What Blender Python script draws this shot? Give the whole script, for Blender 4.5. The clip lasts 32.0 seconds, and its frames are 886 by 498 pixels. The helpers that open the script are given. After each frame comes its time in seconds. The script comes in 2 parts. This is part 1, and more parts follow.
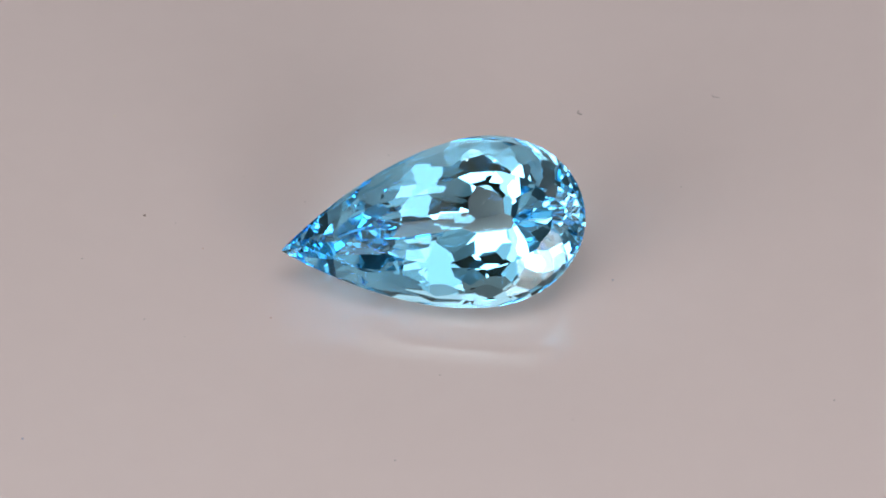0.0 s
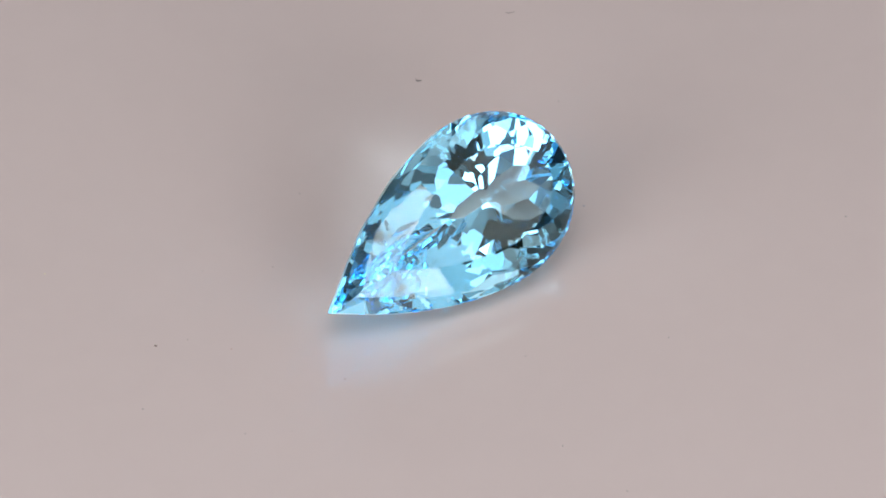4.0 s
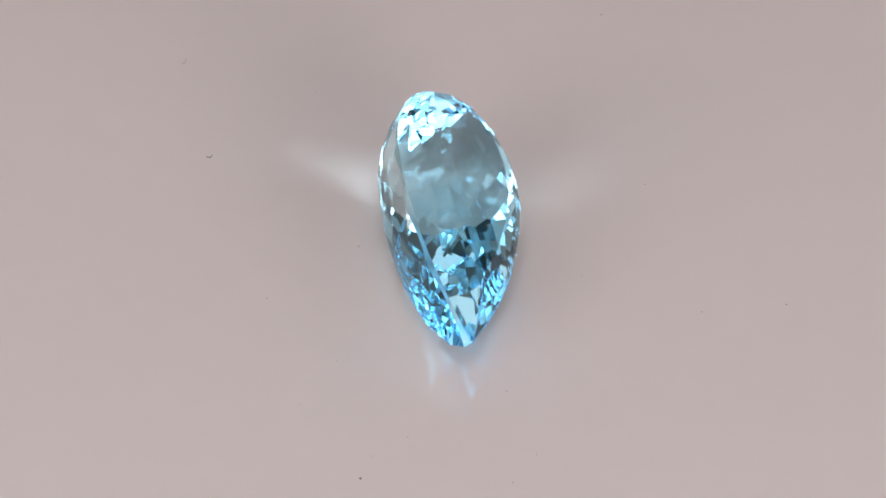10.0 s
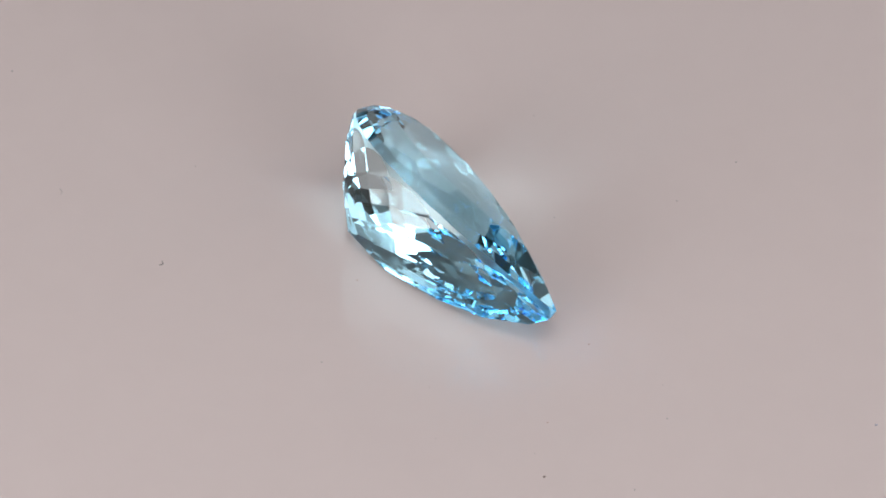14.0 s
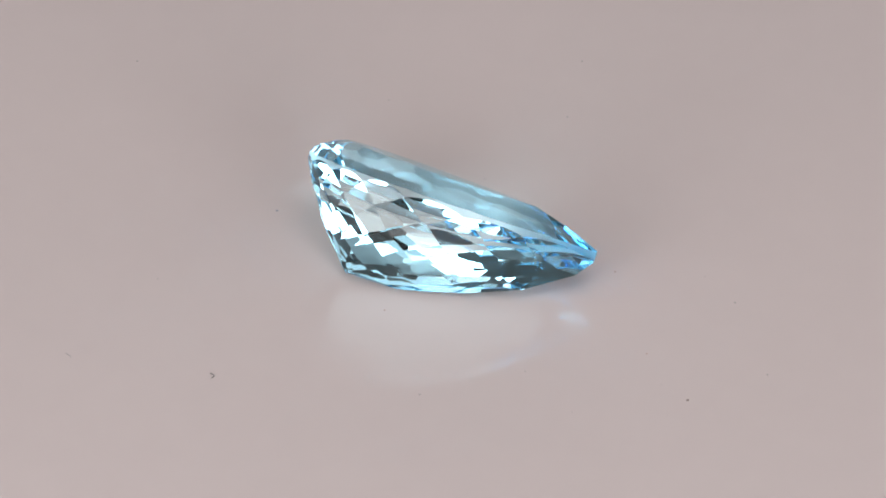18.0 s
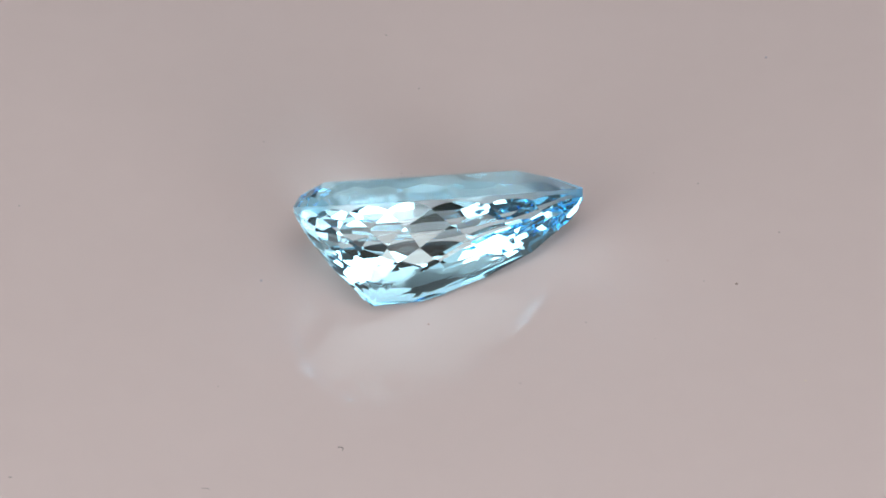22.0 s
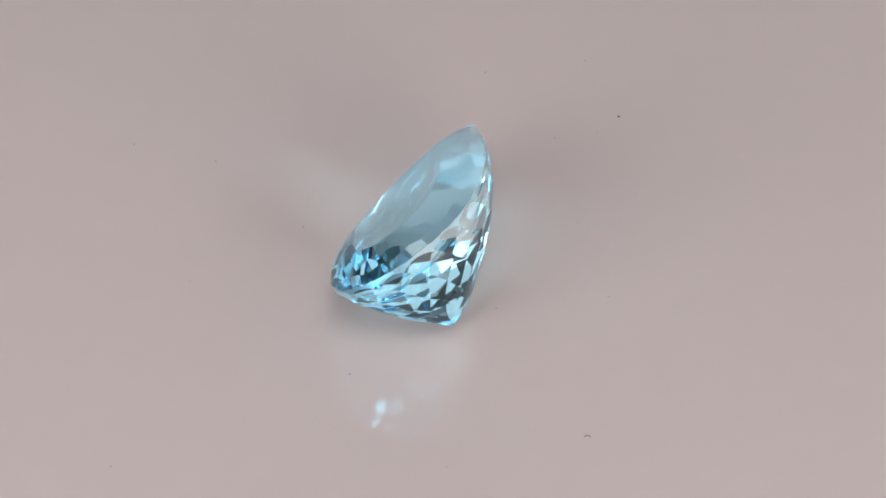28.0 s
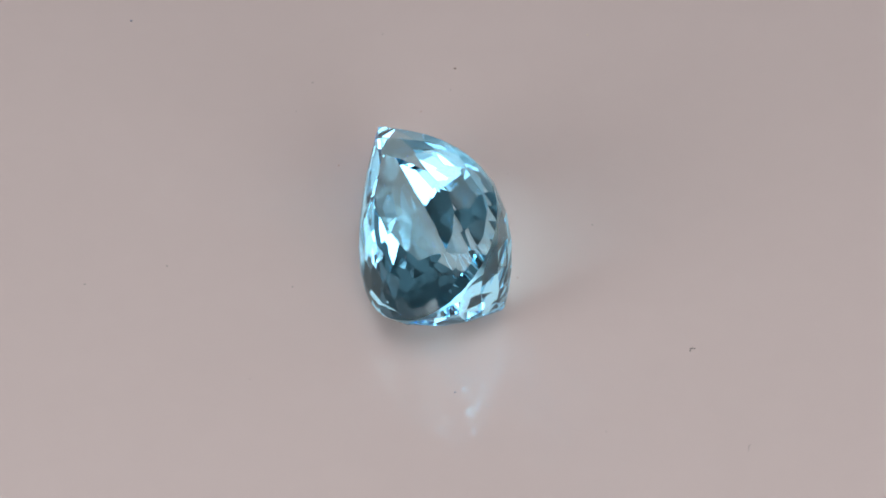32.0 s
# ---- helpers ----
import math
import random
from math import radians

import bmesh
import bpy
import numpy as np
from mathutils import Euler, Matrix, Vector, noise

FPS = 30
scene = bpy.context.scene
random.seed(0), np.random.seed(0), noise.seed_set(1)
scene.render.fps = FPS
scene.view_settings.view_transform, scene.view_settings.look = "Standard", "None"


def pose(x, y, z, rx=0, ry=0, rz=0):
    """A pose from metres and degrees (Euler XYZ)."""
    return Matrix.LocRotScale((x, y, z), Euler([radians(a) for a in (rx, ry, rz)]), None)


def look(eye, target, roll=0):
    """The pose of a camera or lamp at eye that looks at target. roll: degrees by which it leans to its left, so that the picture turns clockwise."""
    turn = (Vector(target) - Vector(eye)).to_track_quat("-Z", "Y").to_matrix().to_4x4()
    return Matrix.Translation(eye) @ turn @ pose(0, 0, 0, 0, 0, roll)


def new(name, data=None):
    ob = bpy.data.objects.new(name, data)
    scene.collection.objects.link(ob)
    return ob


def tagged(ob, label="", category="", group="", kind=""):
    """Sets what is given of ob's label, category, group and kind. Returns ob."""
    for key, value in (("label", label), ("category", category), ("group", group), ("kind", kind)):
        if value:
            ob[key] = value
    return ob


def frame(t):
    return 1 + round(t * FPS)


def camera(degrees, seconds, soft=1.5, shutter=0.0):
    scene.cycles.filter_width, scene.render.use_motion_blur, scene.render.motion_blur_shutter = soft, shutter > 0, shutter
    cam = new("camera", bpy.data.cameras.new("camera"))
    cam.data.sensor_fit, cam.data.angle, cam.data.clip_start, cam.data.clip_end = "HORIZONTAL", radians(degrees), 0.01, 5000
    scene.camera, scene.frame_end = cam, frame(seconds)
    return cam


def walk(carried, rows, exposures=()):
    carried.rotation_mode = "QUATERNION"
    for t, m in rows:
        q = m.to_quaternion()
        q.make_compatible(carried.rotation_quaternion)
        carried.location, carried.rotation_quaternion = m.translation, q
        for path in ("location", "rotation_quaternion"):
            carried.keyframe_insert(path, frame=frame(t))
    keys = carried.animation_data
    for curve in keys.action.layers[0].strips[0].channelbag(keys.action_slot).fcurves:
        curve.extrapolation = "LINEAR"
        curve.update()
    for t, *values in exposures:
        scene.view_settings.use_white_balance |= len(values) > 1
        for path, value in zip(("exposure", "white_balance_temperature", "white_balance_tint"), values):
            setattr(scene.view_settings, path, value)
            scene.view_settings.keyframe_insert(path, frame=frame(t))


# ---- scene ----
MM = 0.001
CX, CY = -0.277, -1.649          # the turntable's axis on the ground, mm

# the camera stands still on its tripod, a long macro lens looking down at the stone
cam = camera(6.41, 32.0, 1.8)
EYE, AIM = (0.0, -287.9 * MM, 277.42 * MM), (0.0, 0.0, -0.28 * MM)
walk(cam, [(0.0, look(EYE, AIM, 3.53)), (32.0, look(EYE, AIM, 3.53))],
     [(0.0, -0.01), (6.0, 0.045), (12.0, 0.055), (18.0, 0.03), (24.0, 0.0), (28.0, -0.03), (32.0, -0.06)])

# ---- light ----
world = bpy.data.worlds.new("studio")
scene.world = world
world.use_nodes = True
world.node_tree.nodes["Background"].inputs[0].default_value = (0.9, 0.95, 1.0, 1)
world.node_tree.nodes["Background"].inputs[1].default_value = 0.02


WHITE = (1.0, 0.98, 0.97)


def softbox(name, eye, target, width, height, watts, color):
    data = bpy.data.lights.new(name, "AREA")
    data.shape, data.size, data.size_y = "RECTANGLE", width, height
    data.energy, data.color = watts, color
    ob = new(name, data)
    ob.matrix_world = look(eye, target)
    return tagged(ob, kind="structure")


def around(az, el, d):
    """A place round the stone: degrees from the lens's side towards the right, degrees up, metres off."""
    a, e = radians(az), radians(el)
    return (d * math.sin(a) * math.cos(e), -d * math.cos(a) * math.cos(e), d * math.sin(e))


# a bright lamp before a wide diffuser on either side, the right one further round; a pair low beside the lens
for az, el, wide, watts in ((-42, 42, 0.10, 0.055), (70, 39, 0.10, 0.048)):
    softbox("bulb_lamp", around(az, el, 0.22), (0, 0, 0), wide, wide, watts, WHITE)
softbox("softbox_lamp", around(-36, 40, 0.25), (0, 0, 0), 0.18, 0.18, 0.10, WHITE)
softbox("softbox_lamp", around(98, 27, 0.25), (0, 0, 0), 0.24, 0.11, 0.07, WHITE)
for az, el, watts in ((-44, 16, 0.42), (32, 15, 0.58)):
    softbox("front_lamp", around(az, el, 0.25), (0, 0, 0), 0.15, 0.15, watts, WHITE)
# the overhead one is added fill: it lifts the plate and softens shadows
softbox("top_fill_lamp", around(0, 70, 0.42), (0, 0, 0), 0.22, 0.22, 0.88, WHITE)
softbox("back_lamp", around(180, 20, 0.50), (0, 0, 0), 0.64, 0.27, 0.54, WHITE)
# two added fill lamps, bounced off the white ceiling and side walls
softbox("fill_uplight", (-0.45, 0.0, 0.55), (-0.70, 0.0, 1.25), 0.30, 0.30, 4.2, WHITE)
softbox("fill_uplight", (0.45, 0.0, 0.55), (0.70, 0.0, 1.25), 0.30, 0.30, 4.2, WHITE)

# light bounces many times inside a cut stone
scene.cycles.max_bounces = scene.cycles.transmission_bounces = scene.cycles.glossy_bounces = 32
scene.cycles.blur_glossy = 0.0
scene.cycles.caustics_refractive = scene.cycles.caustics_reflective = True
scene.cycles.sample_clamp_indirect = 0.0

# ---- materials ----


def material(name):
    m = bpy.data.materials.new(name)
    m.use_nodes = True
    nt = m.node_tree
    nt.nodes.clear()
    out = nt.nodes.new("ShaderNodeOutputMaterial")
    return m, nt, out


def plain(name, color, rough, spec=0.5, grain=0.0, scale=40.0):
    """A painted or plastic surface, with a little variation at two scales."""
    m, nt, out = material(name)
    b = nt.nodes.new("ShaderNodeBsdfPrincipled")
    b.inputs["Roughness"].default_value = rough
    b.inputs["Specular IOR Level"].default_value = spec
    co = nt.nodes.new("ShaderNodeTexCoord")
    n1, n2 = nt.nodes.new("ShaderNodeTexNoise"), nt.nodes.new("ShaderNodeTexNoise")
    n1.inputs["Scale"].default_value, n2.inputs["Scale"].default_value = scale, scale * 14
    n1.inputs["Detail"].default_value, n2.inputs["Detail"].default_value = 3, 5
    add = nt.nodes.new("ShaderNodeMath")
    add.operation = "ADD"
    ramp = nt.nodes.new("ShaderNodeValToRGB")
    lo, hi = [c * (1 - grain) for c in color], [min(1, c * (1 + grain)) for c in color]
    ramp.color_ramp.elements[0].position, ramp.color_ramp.elements[1].position = 0.35, 0.65
    ramp.color_ramp.elements[0].color, ramp.color_ramp.elements[1].color = (*lo, 1), (*hi, 1)
    half = nt.nodes.new("ShaderNodeMath")
    half.operation, half.inputs[1].default_value = "MULTIPLY", 0.5
    for n in (n1, n2):
        nt.links.new(co.outputs["Object"], n.inputs["Vector"])
    nt.links.new(n1.outputs["Fac"], add.inputs[0])
    nt.links.new(n2.outputs["Fac"], add.inputs[1])
    nt.links.new(add.outputs[0], half.inputs[0])
    nt.links.new(half.outputs[0], ramp.inputs["Fac"])
    nt.links.new(ramp.outputs["Color"], b.inputs["Base Color"])
    nt.links.new(b.outputs[0], out.inputs["Surface"])
    return m


def crystal(name, passing, bounced, ior, rough):
    """Clear blue crystal: bluer with every passage and reflection, in place of absorption inside."""
    m, nt, out = material(name)
    thin, mirror = nt.nodes.new("ShaderNodeBsdfRefraction"), nt.nodes.new("ShaderNodeBsdfAnisotropic")
    fres, mix = nt.nodes.new("ShaderNodeFresnel"), nt.nodes.new("ShaderNodeMixShader")
    thin.inputs["Color"].default_value, mirror.inputs["Color"].default_value = (*passing, 1), (*bounced, 1)
    thin.inputs["Roughness"].default_value = mirror.inputs["Roughness"].default_value = rough
    thin.inputs["IOR"].default_value = fres.inputs["IOR"].default_value = ior
    nt.links.new(fres.outputs[0], mix.inputs[0])
    nt.links.new(thin.outputs[0], mix.inputs[1])
    nt.links.new(mirror.outputs[0], mix.inputs[2])
    nt.links.new(mix.outputs[0], out.inputs["Surface"])
    return m


# top facets tinted bluer, flanks paler, to imitate the light's longer path inside
M_GEM = crystal("long_path_crystal", (0.715, 0.905, 0.98), (0.80, 0.94, 0.985), 1.61, 0.0)
M_FLANK = crystal("short_path_crystal", (0.905, 0.985, 1.0), (0.67, 0.885, 0.98), 1.61, 0.0)
M_GIRDLE = crystal("ground_crystal", (0.88, 0.97, 0.995), (0.80, 0.94, 0.99), 1.61, 0.3)
M_PLATE = plain("glossy_acrylic", (0.370, 0.321, 0.320), 0.04, 0.62, 0.012, 30.0)
M_DARK = plain("dark_dust", (0.15, 0.115, 0.11), 0.9, 0.2, 0.3, 4000.0)
M_LINT = plain("dark_lint", (0.17, 0.155, 0.16), 0.9, 0.2, 0.3, 4000.0)
M_BLUE = plain("bluish_dust", (0.22, 0.22, 0.27), 0.9, 0.2, 0.3, 4000.0)
M_GREY = plain("grey_lint", (0.27, 0.245, 0.25), 0.9, 0.2, 0.3, 4000.0)
M_RUST = plain("rusty_dust", (0.28, 0.18, 0.17), 0.9, 0.2, 0.3, 4000.0)
M_PALE = plain("pale_dust", (0.40, 0.36, 0.27), 0.9, 0.2, 0.2, 4000.0)
M_MARK = plain("scuffed_polish", (0.55, 0.62, 0.66), 0.6, 0.3, 0.2, 4000.0)
M_TABLE = plain("table_board", (0.30, 0.27, 0.25), 0.5, 0.4, 0.15, 12.0)
M_WALL = plain("white_paint", (0.78, 0.77, 0.76), 0.9, 0.2, 0.03, 3.0)
M_GREYWALL = plain("grey_paint", (0.17, 0.165, 0.16), 0.9, 0.2, 0.05, 3.0)
M_LIGHTWALL = plain("light_grey_paint", (0.24, 0.235, 0.23), 0.9, 0.2, 0.05, 3.0)
M_DARK_SHEET = plain("dark_brown_sheet", (0.06, 0.036, 0.016), 0.95, 0.2, 0.2, 20.0)


def part(name, bm, mat, parent, label=""):
    me = bpy.data.meshes.new(name)
    bm.to_mesh(me)
    bm.free()
    me.materials.append(mat)
    ob = new(name, me)
    ob.parent = parent
    return tagged(ob, label)


# ---- the room round the table ----


def slab(name, x0, x1, y0, y1, z0, z1, mat):
    bm = bmesh.new()
    bmesh.ops.create_cube(bm, size=1.0)
    bmesh.ops.transform(bm, verts=bm.verts, matrix=Matrix.Translation(((x0 + x1) / 2, (y0 + y1) / 2, (z0 + z1) / 2)) @ Matrix.Diagonal((x1 - x0, y1 - y0, z1 - z0, 1)))
    ob = part(name, bm, mat, None)
    return tagged(ob, kind="structure")


R0, R1, ZF, ZC = 0.95, 1.05, -0.77, 1.25
slab("floor", -R1, R1, -R1, R1, ZF - 0.1, ZF, M_WALL)
slab("ceiling", -R1, R1, -R1, R1, ZC, ZC + 0.1, M_WALL)
slab("wall_north", -R1, R1, R0, R1, ZF, ZC, M_GREYWALL)
slab("wall_south", -R1, R1, -R1, -R0, ZF, ZC, M_WALL)
# unseen dark sheet, added behind the lens to give the facets something dark to mirror
slab("added_dark_sheet", -0.94, 0.94, -R0, -R0 + 0.02, ZF, ZC, M_DARK_SHEET)
slab("wall_east", R0, R1, -R0, R0, ZF, ZC, M_GREYWALL)
slab("wall_west", -R1, -R0, -R0, R0, ZF, ZC, M_LIGHTWALL)
slab("ground", -0.7, 0.7, -0.25, 0.5, ZF, -0.012, M_TABLE)

# ---- the turntable ----
turntable = new("turntable")
tagged(turntable, "round glossy off-white acrylic turntable plate, slowly turning under the gemstone", "turntable")
turntable.location = (CX * MM, CY * MM, -0.012)

bm = bmesh.new()
bmesh.ops.create_cone(bm, cap_ends=True, segments=128, radius1=0.095, radius2=0.095, depth=0.012)
bmesh.ops.translate(bm, verts=bm.verts, vec=(0, 0, 0.006))
rim = [e for e in bm.edges if len(e.link_faces) == 2 and abs(e.verts[0].co.z - e.verts[1].co.z) < 1e-6 and any(len(f.verts) > 4 for f in e.link_faces)]
bmesh.ops.bevel(bm, geom=rim, offset=0.0015, segments=3, affect="EDGES")
part("plate", bm, M_PLATE, turntable)


# the loose dust that rides on the plate: each grain with its place on the plate and the axis that it goes round
dust = []
SUNK = 0.34  # mm: the darker grains go round a little nearer to the lens


def speck(x, y, r, mat, label, seed, sunk=SUNK):
    """An irregular grain of dust lying on the plate."""
    rng = random.Random(seed)
    bm = bmesh.new()
    bmesh.ops.create_icosphere(bm, subdivisions=2, radius=1.0)
    lumps = [(Vector((rng.uniform(-1, 1), rng.uniform(-1, 1), rng.uniform(-1, 1))).normalized(), rng.uniform(-0.3, 0.35)) for _ in range(7)]
    for v in bm.verts:
        v.co *= 0.95 + sum(a * max(0.0, v.co.normalized().dot(n)) ** 3 for n, a in lumps)
    bmesh.ops.transform(bm, verts=bm.verts, matrix=pose(0, 0, 0, 0, 0, rng.uniform(0, 180)) @ Matrix.Diagonal((r * MM * rng.uniform(0.9, 1.5), r * MM, r * MM * 0.4, 1)))
    low = min(v.co.z for v in bm.verts)
    bmesh.ops.translate(bm, verts=bm.verts, vec=(0, 0, -low))
    ob = tagged(part("dust_grain", bm, mat, None, label), category="dust grain", group="dust on the turntable")
    dust.append((ob, x, y, sunk))


def fibre(x, y, length, bend, turn, r, mat, label):
    """A short bent hair of lint lying on the plate."""
    bm = bmesh.new()
    n, rings = 15, []
    a = radians(turn)
    for i in range(n):
        s = i / (n - 1) - 0.5
        px, py = s * length, bend * length * (s * s * 4 - 0.5) + 0.05 * length * math.sin(s * 9)
        qx, qy = px * math.cos(a) - py * math.sin(a), px * math.sin(a) + py * math.cos(a)
        w = r * (0.6 + 0.5 * math.sin(1.3 * i + 1) ** 2) * (0.45 if i in (0, n - 1) else 1.0)
        ring = [bm.verts.new(((qx - w * math.cos(b) * math.sin(a)) * MM, (qy + w * math.cos(b) * math.cos(a)) * MM, (r + 0.8 * w * math.sin(b)) * MM)) for b in (0, 1.05, 2.09, 3.14, 4.19, 5.24)]
        if rings:
            for k in range(6):
                bm.faces.new((rings[-1][k], rings[-1][(k + 1) % 6], ring[(k + 1) % 6], ring[k]))
        rings.append(ring)
    bm.faces.new(rings[0][::-1])
    bm.faces.new(rings[-1])
    low = min(v.co.z for v in bm.verts)
    bmesh.ops.translate(bm, verts=bm.verts, vec=(0, 0, -low))
    ob = tagged(part("lint_fibre", bm, mat, None, label), category="lint fibre", group="dust on the turntable")
    dust.append((ob, x, y, 0.0))


fibre(13.85, 13.90, 0.46, 0.16, -22, 0.030, M_GREY, "thin bent pale grey lint fibre on the glossy plate")
fibre(6.85, 12.02, 0.34, 0.42, -50, 0.042, M_LINT, "short curled dark grey lint fibre on the plate")
speck(-14.91, 2.78, 0.075, M_DARK, "small blackish brown dust grain on the plate", 1)
speck(-17.79, -0.63, 0.06, M_GREY, "small grey dust grain on the glossy plate", 2)
speck(-8.10, -4.03, 0.042, M_RUST, "tiny reddish dust grain near the gemstone", 3)
speck(8.91, -0.15, 0.06, M_BLUE, "tiny bluish grey dust grain near the gemstone", 4, 0.0)
speck(-19.76, -13.55, 0.07, M_BLUE, "small bluish grey dust grain on the plate", 5)
speck(-16.95, 9.99, 0.05, M_PALE, "tiny pale yellow dust grain on the plate", 6)
speck(-14.39, -4.68, 0.055, M_GREY, "small grey dust grain on the glossy plate", 7)
speck(-11.80, 0.67, 0.036, M_RUST, "tiny reddish dust grain on the plate", 8)
speck(1.08, 3.99, 0.05, M_RUST, "tiny reddish dust grain beside the gemstone", 9, 0.0)
speck(-6.85, 4.52, 0.045, M_GREY, "small grey dust grain beside the gemstone", 10)
speck(-2.80, 8.32, 0.05, M_GREY, "small grey dust grain on the glossy plate", 11)
speck(0.51, -7.33, 0.04, M_GREY, "tiny grey dust grain near the gemstone", 12)
speck(-0.45, -17.70, 0.05, M_GREY, "small grey dust grain on the glossy plate", 13)
speck(23.15, 11.55, 0.07, M_GREY, "small grey dust grain near the plate's edge", 14)
speck(20.15, -7.40, 0.06, M_GREY, "small grey dust grain on the glossy plate", 15)
speck(12.20, 6.98, 0.04, M_GREY, "tiny grey dust grain on the glossy plate", 16, 0.0)
speck(7.19, -10.21, 0.045, M_GREY, "tiny grey dust grain on the glossy plate", 17, 0.0)
speck(-1.44, -13.47, 0.05, M_GREY, "small grey dust grain on the glossy plate", 18)
speck(-13.31, 2.36, 0.035, M_GREY, "tiny grey dust grain on the glossy plate", 20)
speck(-10.07, 6.11, 0.03, M_GREY, "tiny grey dust grain on the glossy plate", 21)
speck(-12.30, -5.75, 0.035, M_GREY, "tiny grey dust grain on the glossy plate", 19)

# ---- the gemstone ----
# measures of the pear cut, mm: x runs from the point (0) to the round head, z up through the table
LEN, WID, XC, POW, SUP = 15.339, 8.572, 10.334, 1.82, 2.02
CROWN, PAV, GIRD, XK = 1.05, 4.85, 0.48, 11.411
half_x, half_y = [], []
for i in range(61):
    a = math.pi / 2 * (1 - i / 60)
    half_x.append(XC + (LEN - XC) * max(0.0, math.sin(a)) ** (2 / SUP))
    half_y.append(WID / 2 * max(0.0, math.cos(a)) ** (2 / SUP))
for i in range(1, 101):
    half_x.append(XC * (1 - i / 100))
    half_y.append(WID / 2 * (1 - (i / 100) ** POW))
arc = np.concatenate([[0], np.cumsum(np.hypot(np.diff(half_x), np.diff(half_y)))])
arc /= arc[-1]


def outline(w):
    """The girdle's outline: w runs round from -1 at the point by 0 at the head to 1 at the point."""
    x, y = np.interp(abs(w), arc, half_x), np.interp(abs(w), arc, half_y)
    return x, math.copysign(1, w) * y


def taper(d, end, first, power):
    """What is left of the girdle's width at the depth d: it draws in slowly at first, then faster."""
    return 1 - first * d - (1 - end - first) * d ** power


def pavilion(w, d):
    x, y = outline(w)
    s = taper(d, 0.224, 0.29, 2.4) if x < XK else taper(d, 0.05, 0.59, 2.0)
    return np.array((XK + s * (x - XK), taper(d, 0.03, 0.39, 2.0) * y, -GIRD / 2 - d * PAV))


def crown(w, d):
    x, y = outline(w)
    e = d ** 1.5
    s = 1 - d ** 1.15 * 0.36 if x < XC else 1 - e * 0.331
    return np.array((XC + s * (x - XC), y * (1 - e * (1 - 0.55)), GIRD / 2 + d * CROWN))


def girdle(w, d):
    x, y = outline(w)
    return np.array((x, y, (d - 0.5) * GIRD))


MID = np.array((9.0, 0.0, -0.8))
cloud = np.array([f(w, d) for f in (pavilion, crown) for w in np.linspace(-1, 1, 181) for d in np.linspace(0, 1, 13)])
rng = random.Random(5)


def tangent(surface, w, d, wobble):
    """The plane that touches the stone with the slope that the surface has at (w, d): its normal and offset."""
    h = 0.004
    w = min(max(w, -1 + 2 * h), 1 - 2 * h)
    n = np.cross(surface(w + h, d) - surface(w - h, d), surface(w, min(1, d + h)) - surface(w, max(0, d - h)))
    n /= np.linalg.norm(n)
    if n @ (surface(w, d) - MID) < 0:
        n = -n
    n = n + np.array([rng.uniform(-wobble, wobble) for _ in range(3)])
    n /= np.linalg.norm(n)
    return n, float((cloud @ n).max())


# round the stone the facets stand at steps shared between the way along the girdle and the turn of its direction
SHARE, HALF, FIRST = 0.55, 14, 0.19
RIDGE, WOBBLE = 0.94, 0.013
SLIVER = {"pavilion": 0.22, "crown": 0.15}  # mm2
ways = np.linspace(0, 0.98, 99)
turns = []
for w in ways:
    n, _ = tangent(pavilion, w, 0.3, 0.0)
    turns.append(math.atan2(n[1], n[0]))
turns = np.maximum.accumulate(turns)
steps = SHARE * ways / ways[-1] + (1 - SHARE) * (turns - turns[0]) / (turns[-1] - turns[0])


def station(q):
    """Where round the girdle the share q of the half-way from the head to the point is reached."""
    return 1.0 if q > 0.999 else float(np.interp(q, steps, ways))


def lattice():
    """The pavilion's rows of diamond-shaped facets. Their corners lie on the stone's form; each facet is laid through its upper
    corner and the two beside it, and the next corner is where it meets the form again below."""
    where = [station(i / HALF) for i in range(HALF + 1)]
    deep = {(i, 0): 0.0 for i in range(0, HALF + 1, 2)}
    deep.update({(i, 1): FIRST for i in range(1, HALF, 2)})
    found = []

    def corner(i, k):
        j = abs(i) if abs(i) <= HALF else 2 * HALF - abs(i)
        if (j, k) not in deep:
            return None
        p = pavilion(where[j], deep[(j, k)])
        return p * np.array((1, -1 if i < 0 or i > HALF else 1, 1))

    for k in range(0, 16):
        for i in range((k + 1) % 2, HALF + 1, 2):
            left, right = corner(i - 1, k), corner(i + 1, k)
            third = corner(i, k - 1) if k else corner(i, 1)
            if left is None or right is None or third is None:
                continue
            n = np.cross(right - left, third - left)
            if np.linalg.norm(n) < 1e-9:
                continue
            n /= np.linalg.norm(n)
            off = float(n @ left)
            if n @ MID > off:
                n, off = -n, -off
            found.append((n, off, deep.get((i, k - 1), 0.0), i, k))
            if k:
                start = deep[(i, k - 1)]
                last = None
                for d in np.linspace(start + 0.02, 1.0, 200):
                    if n @ pavilion(where[i], d) - off < 0:
                        last = d
                        break
                if last is not None:
                    deep[(i, k + 1)] = float(last)
        # on the ridge that runs down from the point the corners follow their neighbours
        if (HALF - 2, k + 1) in deep:
            deep[(HALF, k + 1)] = RIDGE * deep[(HALF - 2, k + 1)]
    return found


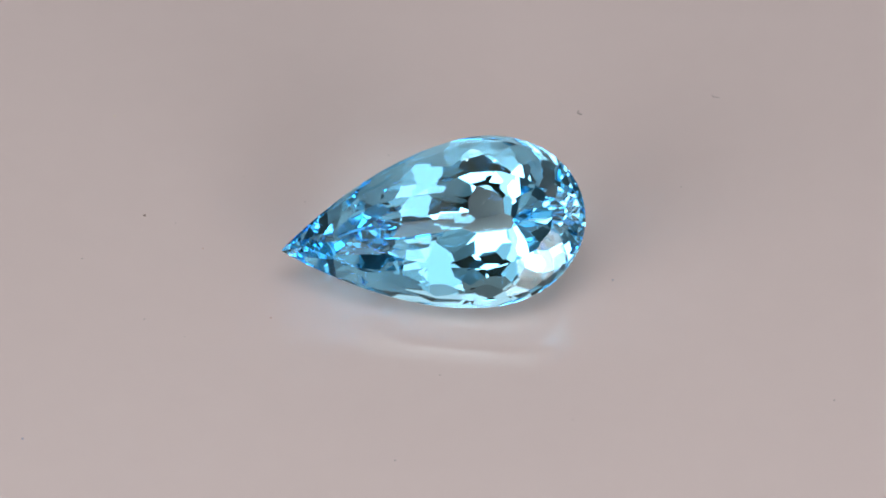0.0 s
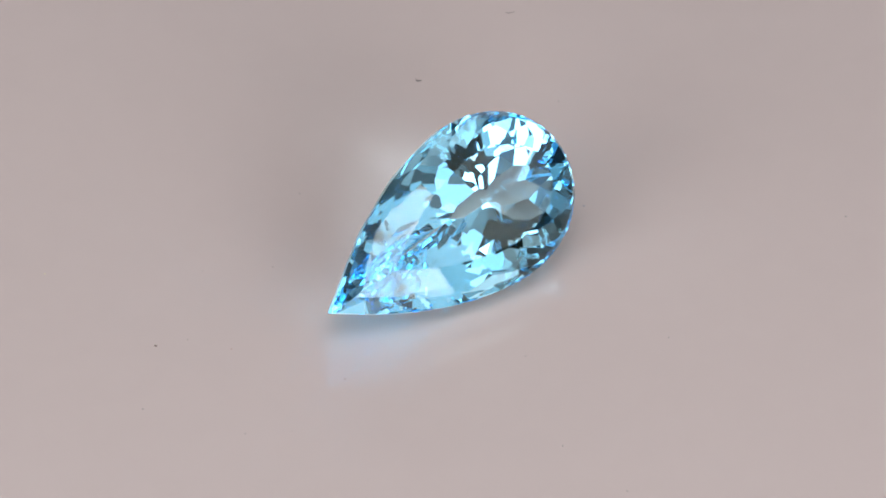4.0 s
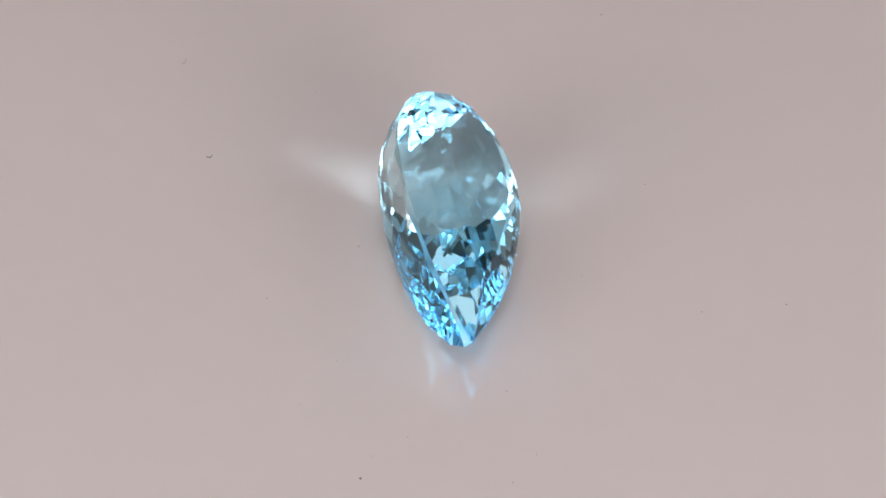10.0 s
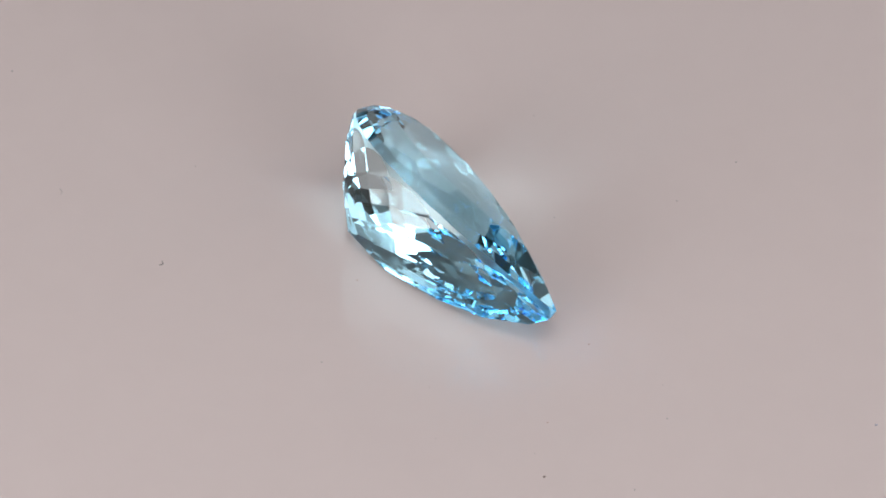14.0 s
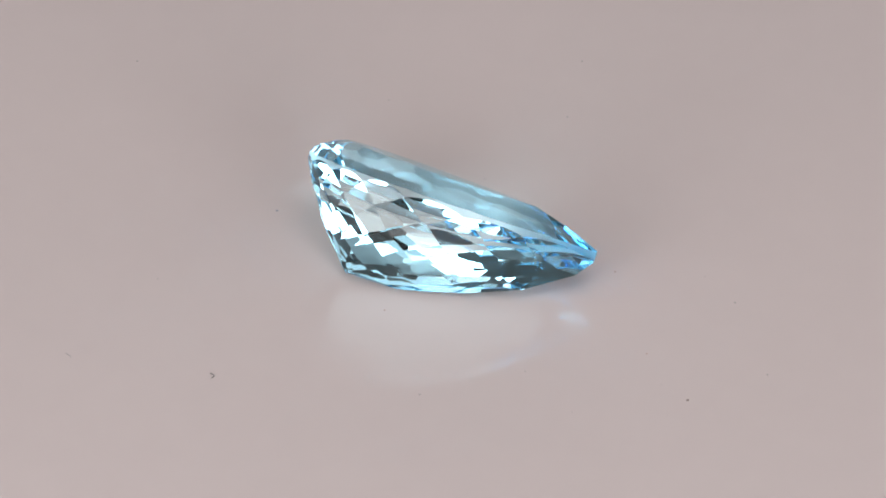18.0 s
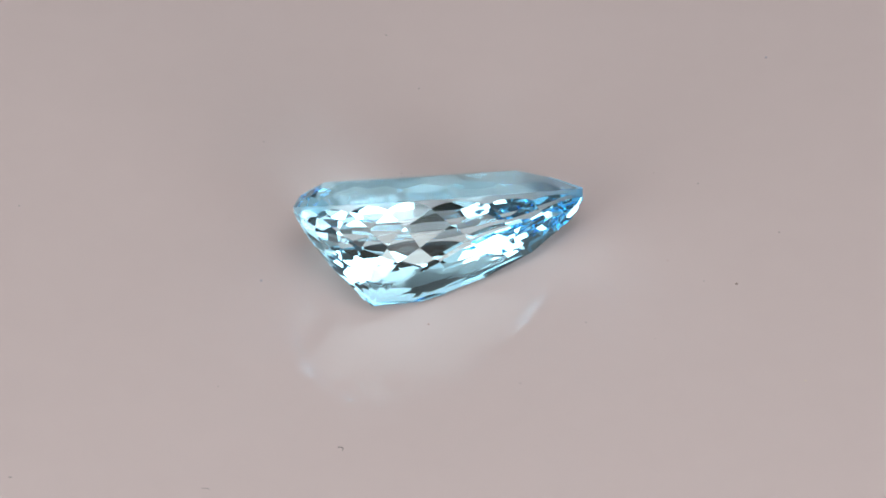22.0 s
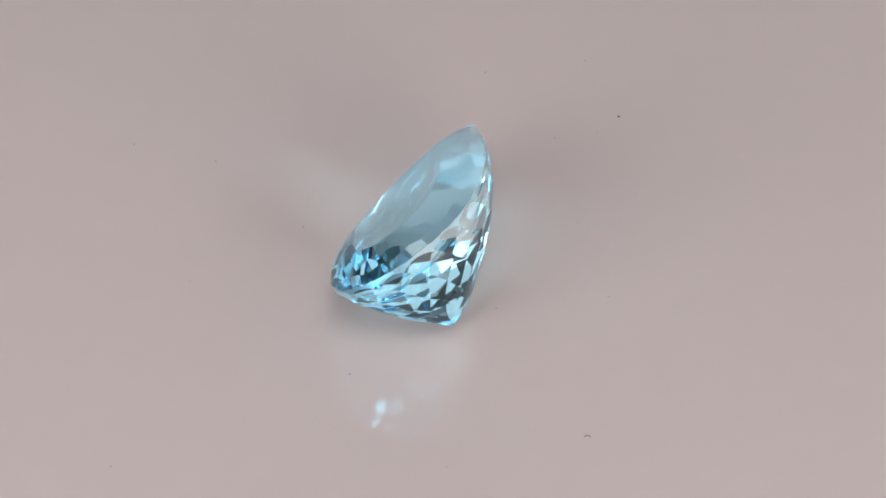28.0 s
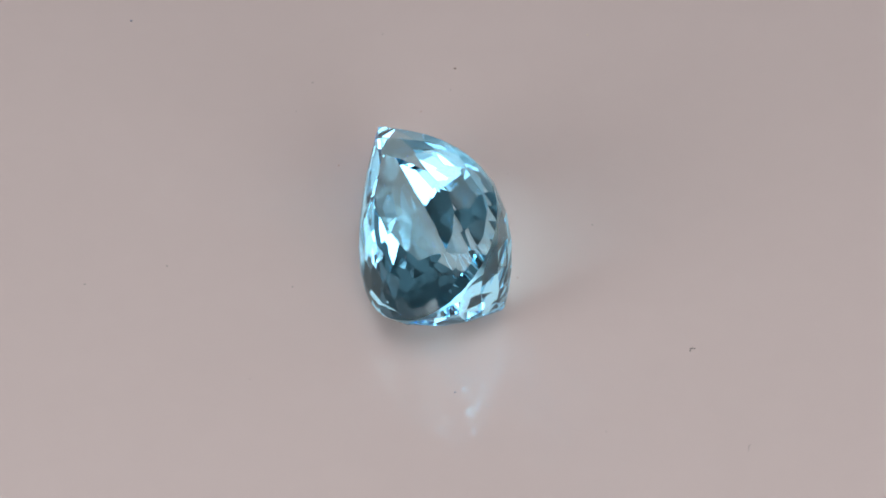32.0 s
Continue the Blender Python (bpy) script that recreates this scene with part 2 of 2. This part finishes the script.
planes = [("table", np.array((0.0, 0.0, 1.0)), GIRD / 2 + CROWN)]
for tag, surface, d, count, shift in [("crown", crown, 0.08, 28, 0.5), ("crown", crown, 0.42, 14, 0.0), ("crown", crown, 0.88, 14, 0.5), ("girdle", girdle, 0.5, 72, 0.5)]:
    for j in range(count):
        q = (j + shift) / count * 2 - 1
        n, off = tangent(surface, math.copysign(station(abs(q)), q), d, {"girdle": 0.0, "crown": 0.018}[tag])
        # the facets next to the girdle bite into it and leave it scalloped
        planes.append((tag, n, off - (0.07 if tag != "girdle" and d < 0.1 else 0.0)))
found = lattice()
for n, off, d, i, k in found:
    if float((cloud @ n).max()) - off > 0.22:  # it would cut into the form: it closes no diamond
        continue
    # each is ground by hand, a little out of true, about the middle of its diamond
    middle = pavilion(station(i / HALF), min(1.0, d + 0.16))
    for side in (1, -1) if 0 < i < HALF else (1,):
        m = np.array((1, side, 1))
        tilt = n * m + np.array([rng.uniform(-WOBBLE, WOBBLE) for _ in range(3)])
        tilt /= np.linalg.norm(tilt)
        planes.append(("pavilion", tilt, float(tilt @ (middle * m)) + off - float(n @ middle)))
# the keel is worn round
for j in range(10):
    n, off = tangent(pavilion, (j + 0.5) / 5 - 1, 0.97, 0.0)
    n = n + np.array((0, 0, -0.9))
    n /= np.linalg.norm(n)
    planes.append(("pavilion", n, float((cloud @ n).max()) - 0.12))
# the small facet at the keel's end under the head
n = np.array((0.33, 0.0, -0.944))
planes.append(("pavilion", n, float((cloud @ n).max()) - 0.17))
# the blunted point
for tilt in (-0.5, 0.0, 0.5):
    n = np.array((-math.cos(tilt), math.sin(tilt), 0.0))
    planes.append(("girdle", n, float((cloud @ n).max()) - 0.05))


def clip(poly, n, d):
    """The part of a flat polygon that lies behind the plane."""
    out = []
    side = [float(p @ n) - d for p in poly]
    for i, p in enumerate(poly):
        q, a, b = poly[i - 1], side[i], side[i - 1]
        if (a > 0) != (b > 0):
            out.append(q + (p - q) * (b / (b - a)))
        if a <= 0:
            out.append(p)
    return out


def cut(planes):
    """The facets that the planes leave of the stone: tag, normal, corners and size of each."""
    facets = []
    for i, (tag, n, d) in enumerate(planes):
        u = np.cross(n, (0, 0, 1.0) if abs(n[2]) < 0.9 else (1.0, 0, 0))
        u /= np.linalg.norm(u)
        v = np.cross(n, u)
        c = n * d + MID - n * (MID @ n)
        poly = [c + 30 * (a * u + b * v) for a, b in ((-1, -1), (1, -1), (1, 1), (-1, 1))]
        for k, (_, m, e) in enumerate(planes):
            if k != i and len(poly) > 2:
                poly = clip(poly, m, e)
        size = 0.0
        if len(poly) > 2:
            size = sum(float(np.linalg.norm(np.cross(poly[j] - poly[0], poly[j + 1] - poly[0]))) for j in range(1, len(poly) - 1)) / 2
        facets.append((tag, n, poly, size))
    return facets


# slivers are left uncut: the neighbours grow over them
facets = cut(planes)
planes = [p for p, f in zip(planes, facets) if f[3] > SLIVER.get(f[0], 0.0)]
facets = [f[:3] for f in cut(planes) if f[3] > 1e-4]

# how the stone lies on the plate: tipped over on the flank of its pavilion
LAY = Matrix.Translation((-0.296, -1.032, 3.823)) @ Euler((0.734, -0.157, 0.131)).to_matrix().to_4x4() @ Matrix.Translation((-LEN / 2, 0, 0))
low = min((LAY @ Vector(p)).z for _, _, poly in facets for p in poly)
BASE = Vector((1.29, 1.20, 0.0))
LAY = Matrix.Translation(-BASE - Vector((0, 0, low - 0.05))) @ LAY

gem = new("gemstone")
tagged(gem, "pear-cut sky-blue faceted gemstone lying tilted on its pavilion", "gemstone")
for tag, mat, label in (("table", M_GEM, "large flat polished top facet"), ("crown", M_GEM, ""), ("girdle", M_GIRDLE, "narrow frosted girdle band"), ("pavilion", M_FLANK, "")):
    bm = bmesh.new()
    for t, n, poly in facets:
        if t != tag:
            continue
        vs = []
        for p in poly:
            q = tuple(round(float(c), 5) for c in p)
            if q not in vs:
                vs.append(q)
        if len(vs) < 3:
            continue
        f = bm.faces.new([bm.verts.new((LAY @ Vector(q)) * MM) for q in vs])
        f.normal_update()
        if f.normal.dot(LAY.to_3x3() @ Vector(n)) < 0:
            f.normal_flip()
    bmesh.ops.remove_doubles(bm, verts=bm.verts, dist=2e-9)
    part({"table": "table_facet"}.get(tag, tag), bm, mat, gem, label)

# hairline scratches and pinprick chips on the polished top facet
rng = random.Random(11)
ZT = GIRD / 2 + CROWN + 0.004
for x, y, length, turn in ((8.2, 0.6, 0.42, 70), (9.0, -0.2, 0.10, 20), (9.6, -0.5, 0.07, 130), (10.4, 0.9, 0.30, 50), (11.6, -1.1, 0.08, 0), (7.0, -0.7, 0.34, 115), (12.1, 0.3, 0.06, 60)):
    bm = bmesh.new()
    a = radians(turn)
    wide = 0.012 if length > 0.2 else 0.022
    top, under = [], []
    for u, v in ((-1, 0), (-0.3, -1), (0.5, -0.8), (1, 0), (0.4, 1), (-0.5, 0.7)):
        px, py = u * length / 2, v * wide * rng.uniform(0.7, 1.2)
        qx, qy = x + px * math.cos(a) - py * math.sin(a), y + px * math.sin(a) + py * math.cos(a)
        top.append(bm.verts.new((LAY @ Vector((qx, qy, ZT))) * MM))
        under.append(bm.verts.new((LAY @ Vector((qx, qy, ZT - 0.003))) * MM))
    bm.faces.new(top)
    bm.faces.new(under[::-1])
    for k in range(6):
        bm.faces.new((under[k], under[(k + 1) % 6], top[(k + 1) % 6], top[k]))
    part("scratch", bm, M_MARK, gem, "fine pale scratch")

# ---- what turns ----
# degrees by which the table has turned, every second
TURN = (-0.00, 9.01, 18.01, 27.14, 36.05, 44.70, 53.39, 62.18, 71.10, 80.08, 88.90, 97.56, 106.35, 115.19, 123.62, 132.32, 141.12, 149.86, 158.63, 167.28, 175.46, 183.74, 192.34, 201.16, 209.84, 218.63, 227.29, 235.98, 244.72, 253.23, 261.72, 270.56, 279.40)


def motions():
    turned = [pose(CX * MM, CY * MM, 0, 0, 0, a) for a in TURN]
    walk(turntable, [(float(t), m @ pose(0, 0, -0.012)) for t, m in enumerate(turned)])
    for ob, x, y, sunk in dust:
        walk(ob, [(float(t), pose(CX * MM, (CY - sunk) * MM, 0, 0, 0, a) @ Matrix.Translation((x * MM, y * MM, 0))) for t, a in enumerate(TURN)])
    walk(gem, [(float(t), m @ Matrix.Translation(BASE * MM)) for t, m in enumerate(turned)])


motions()
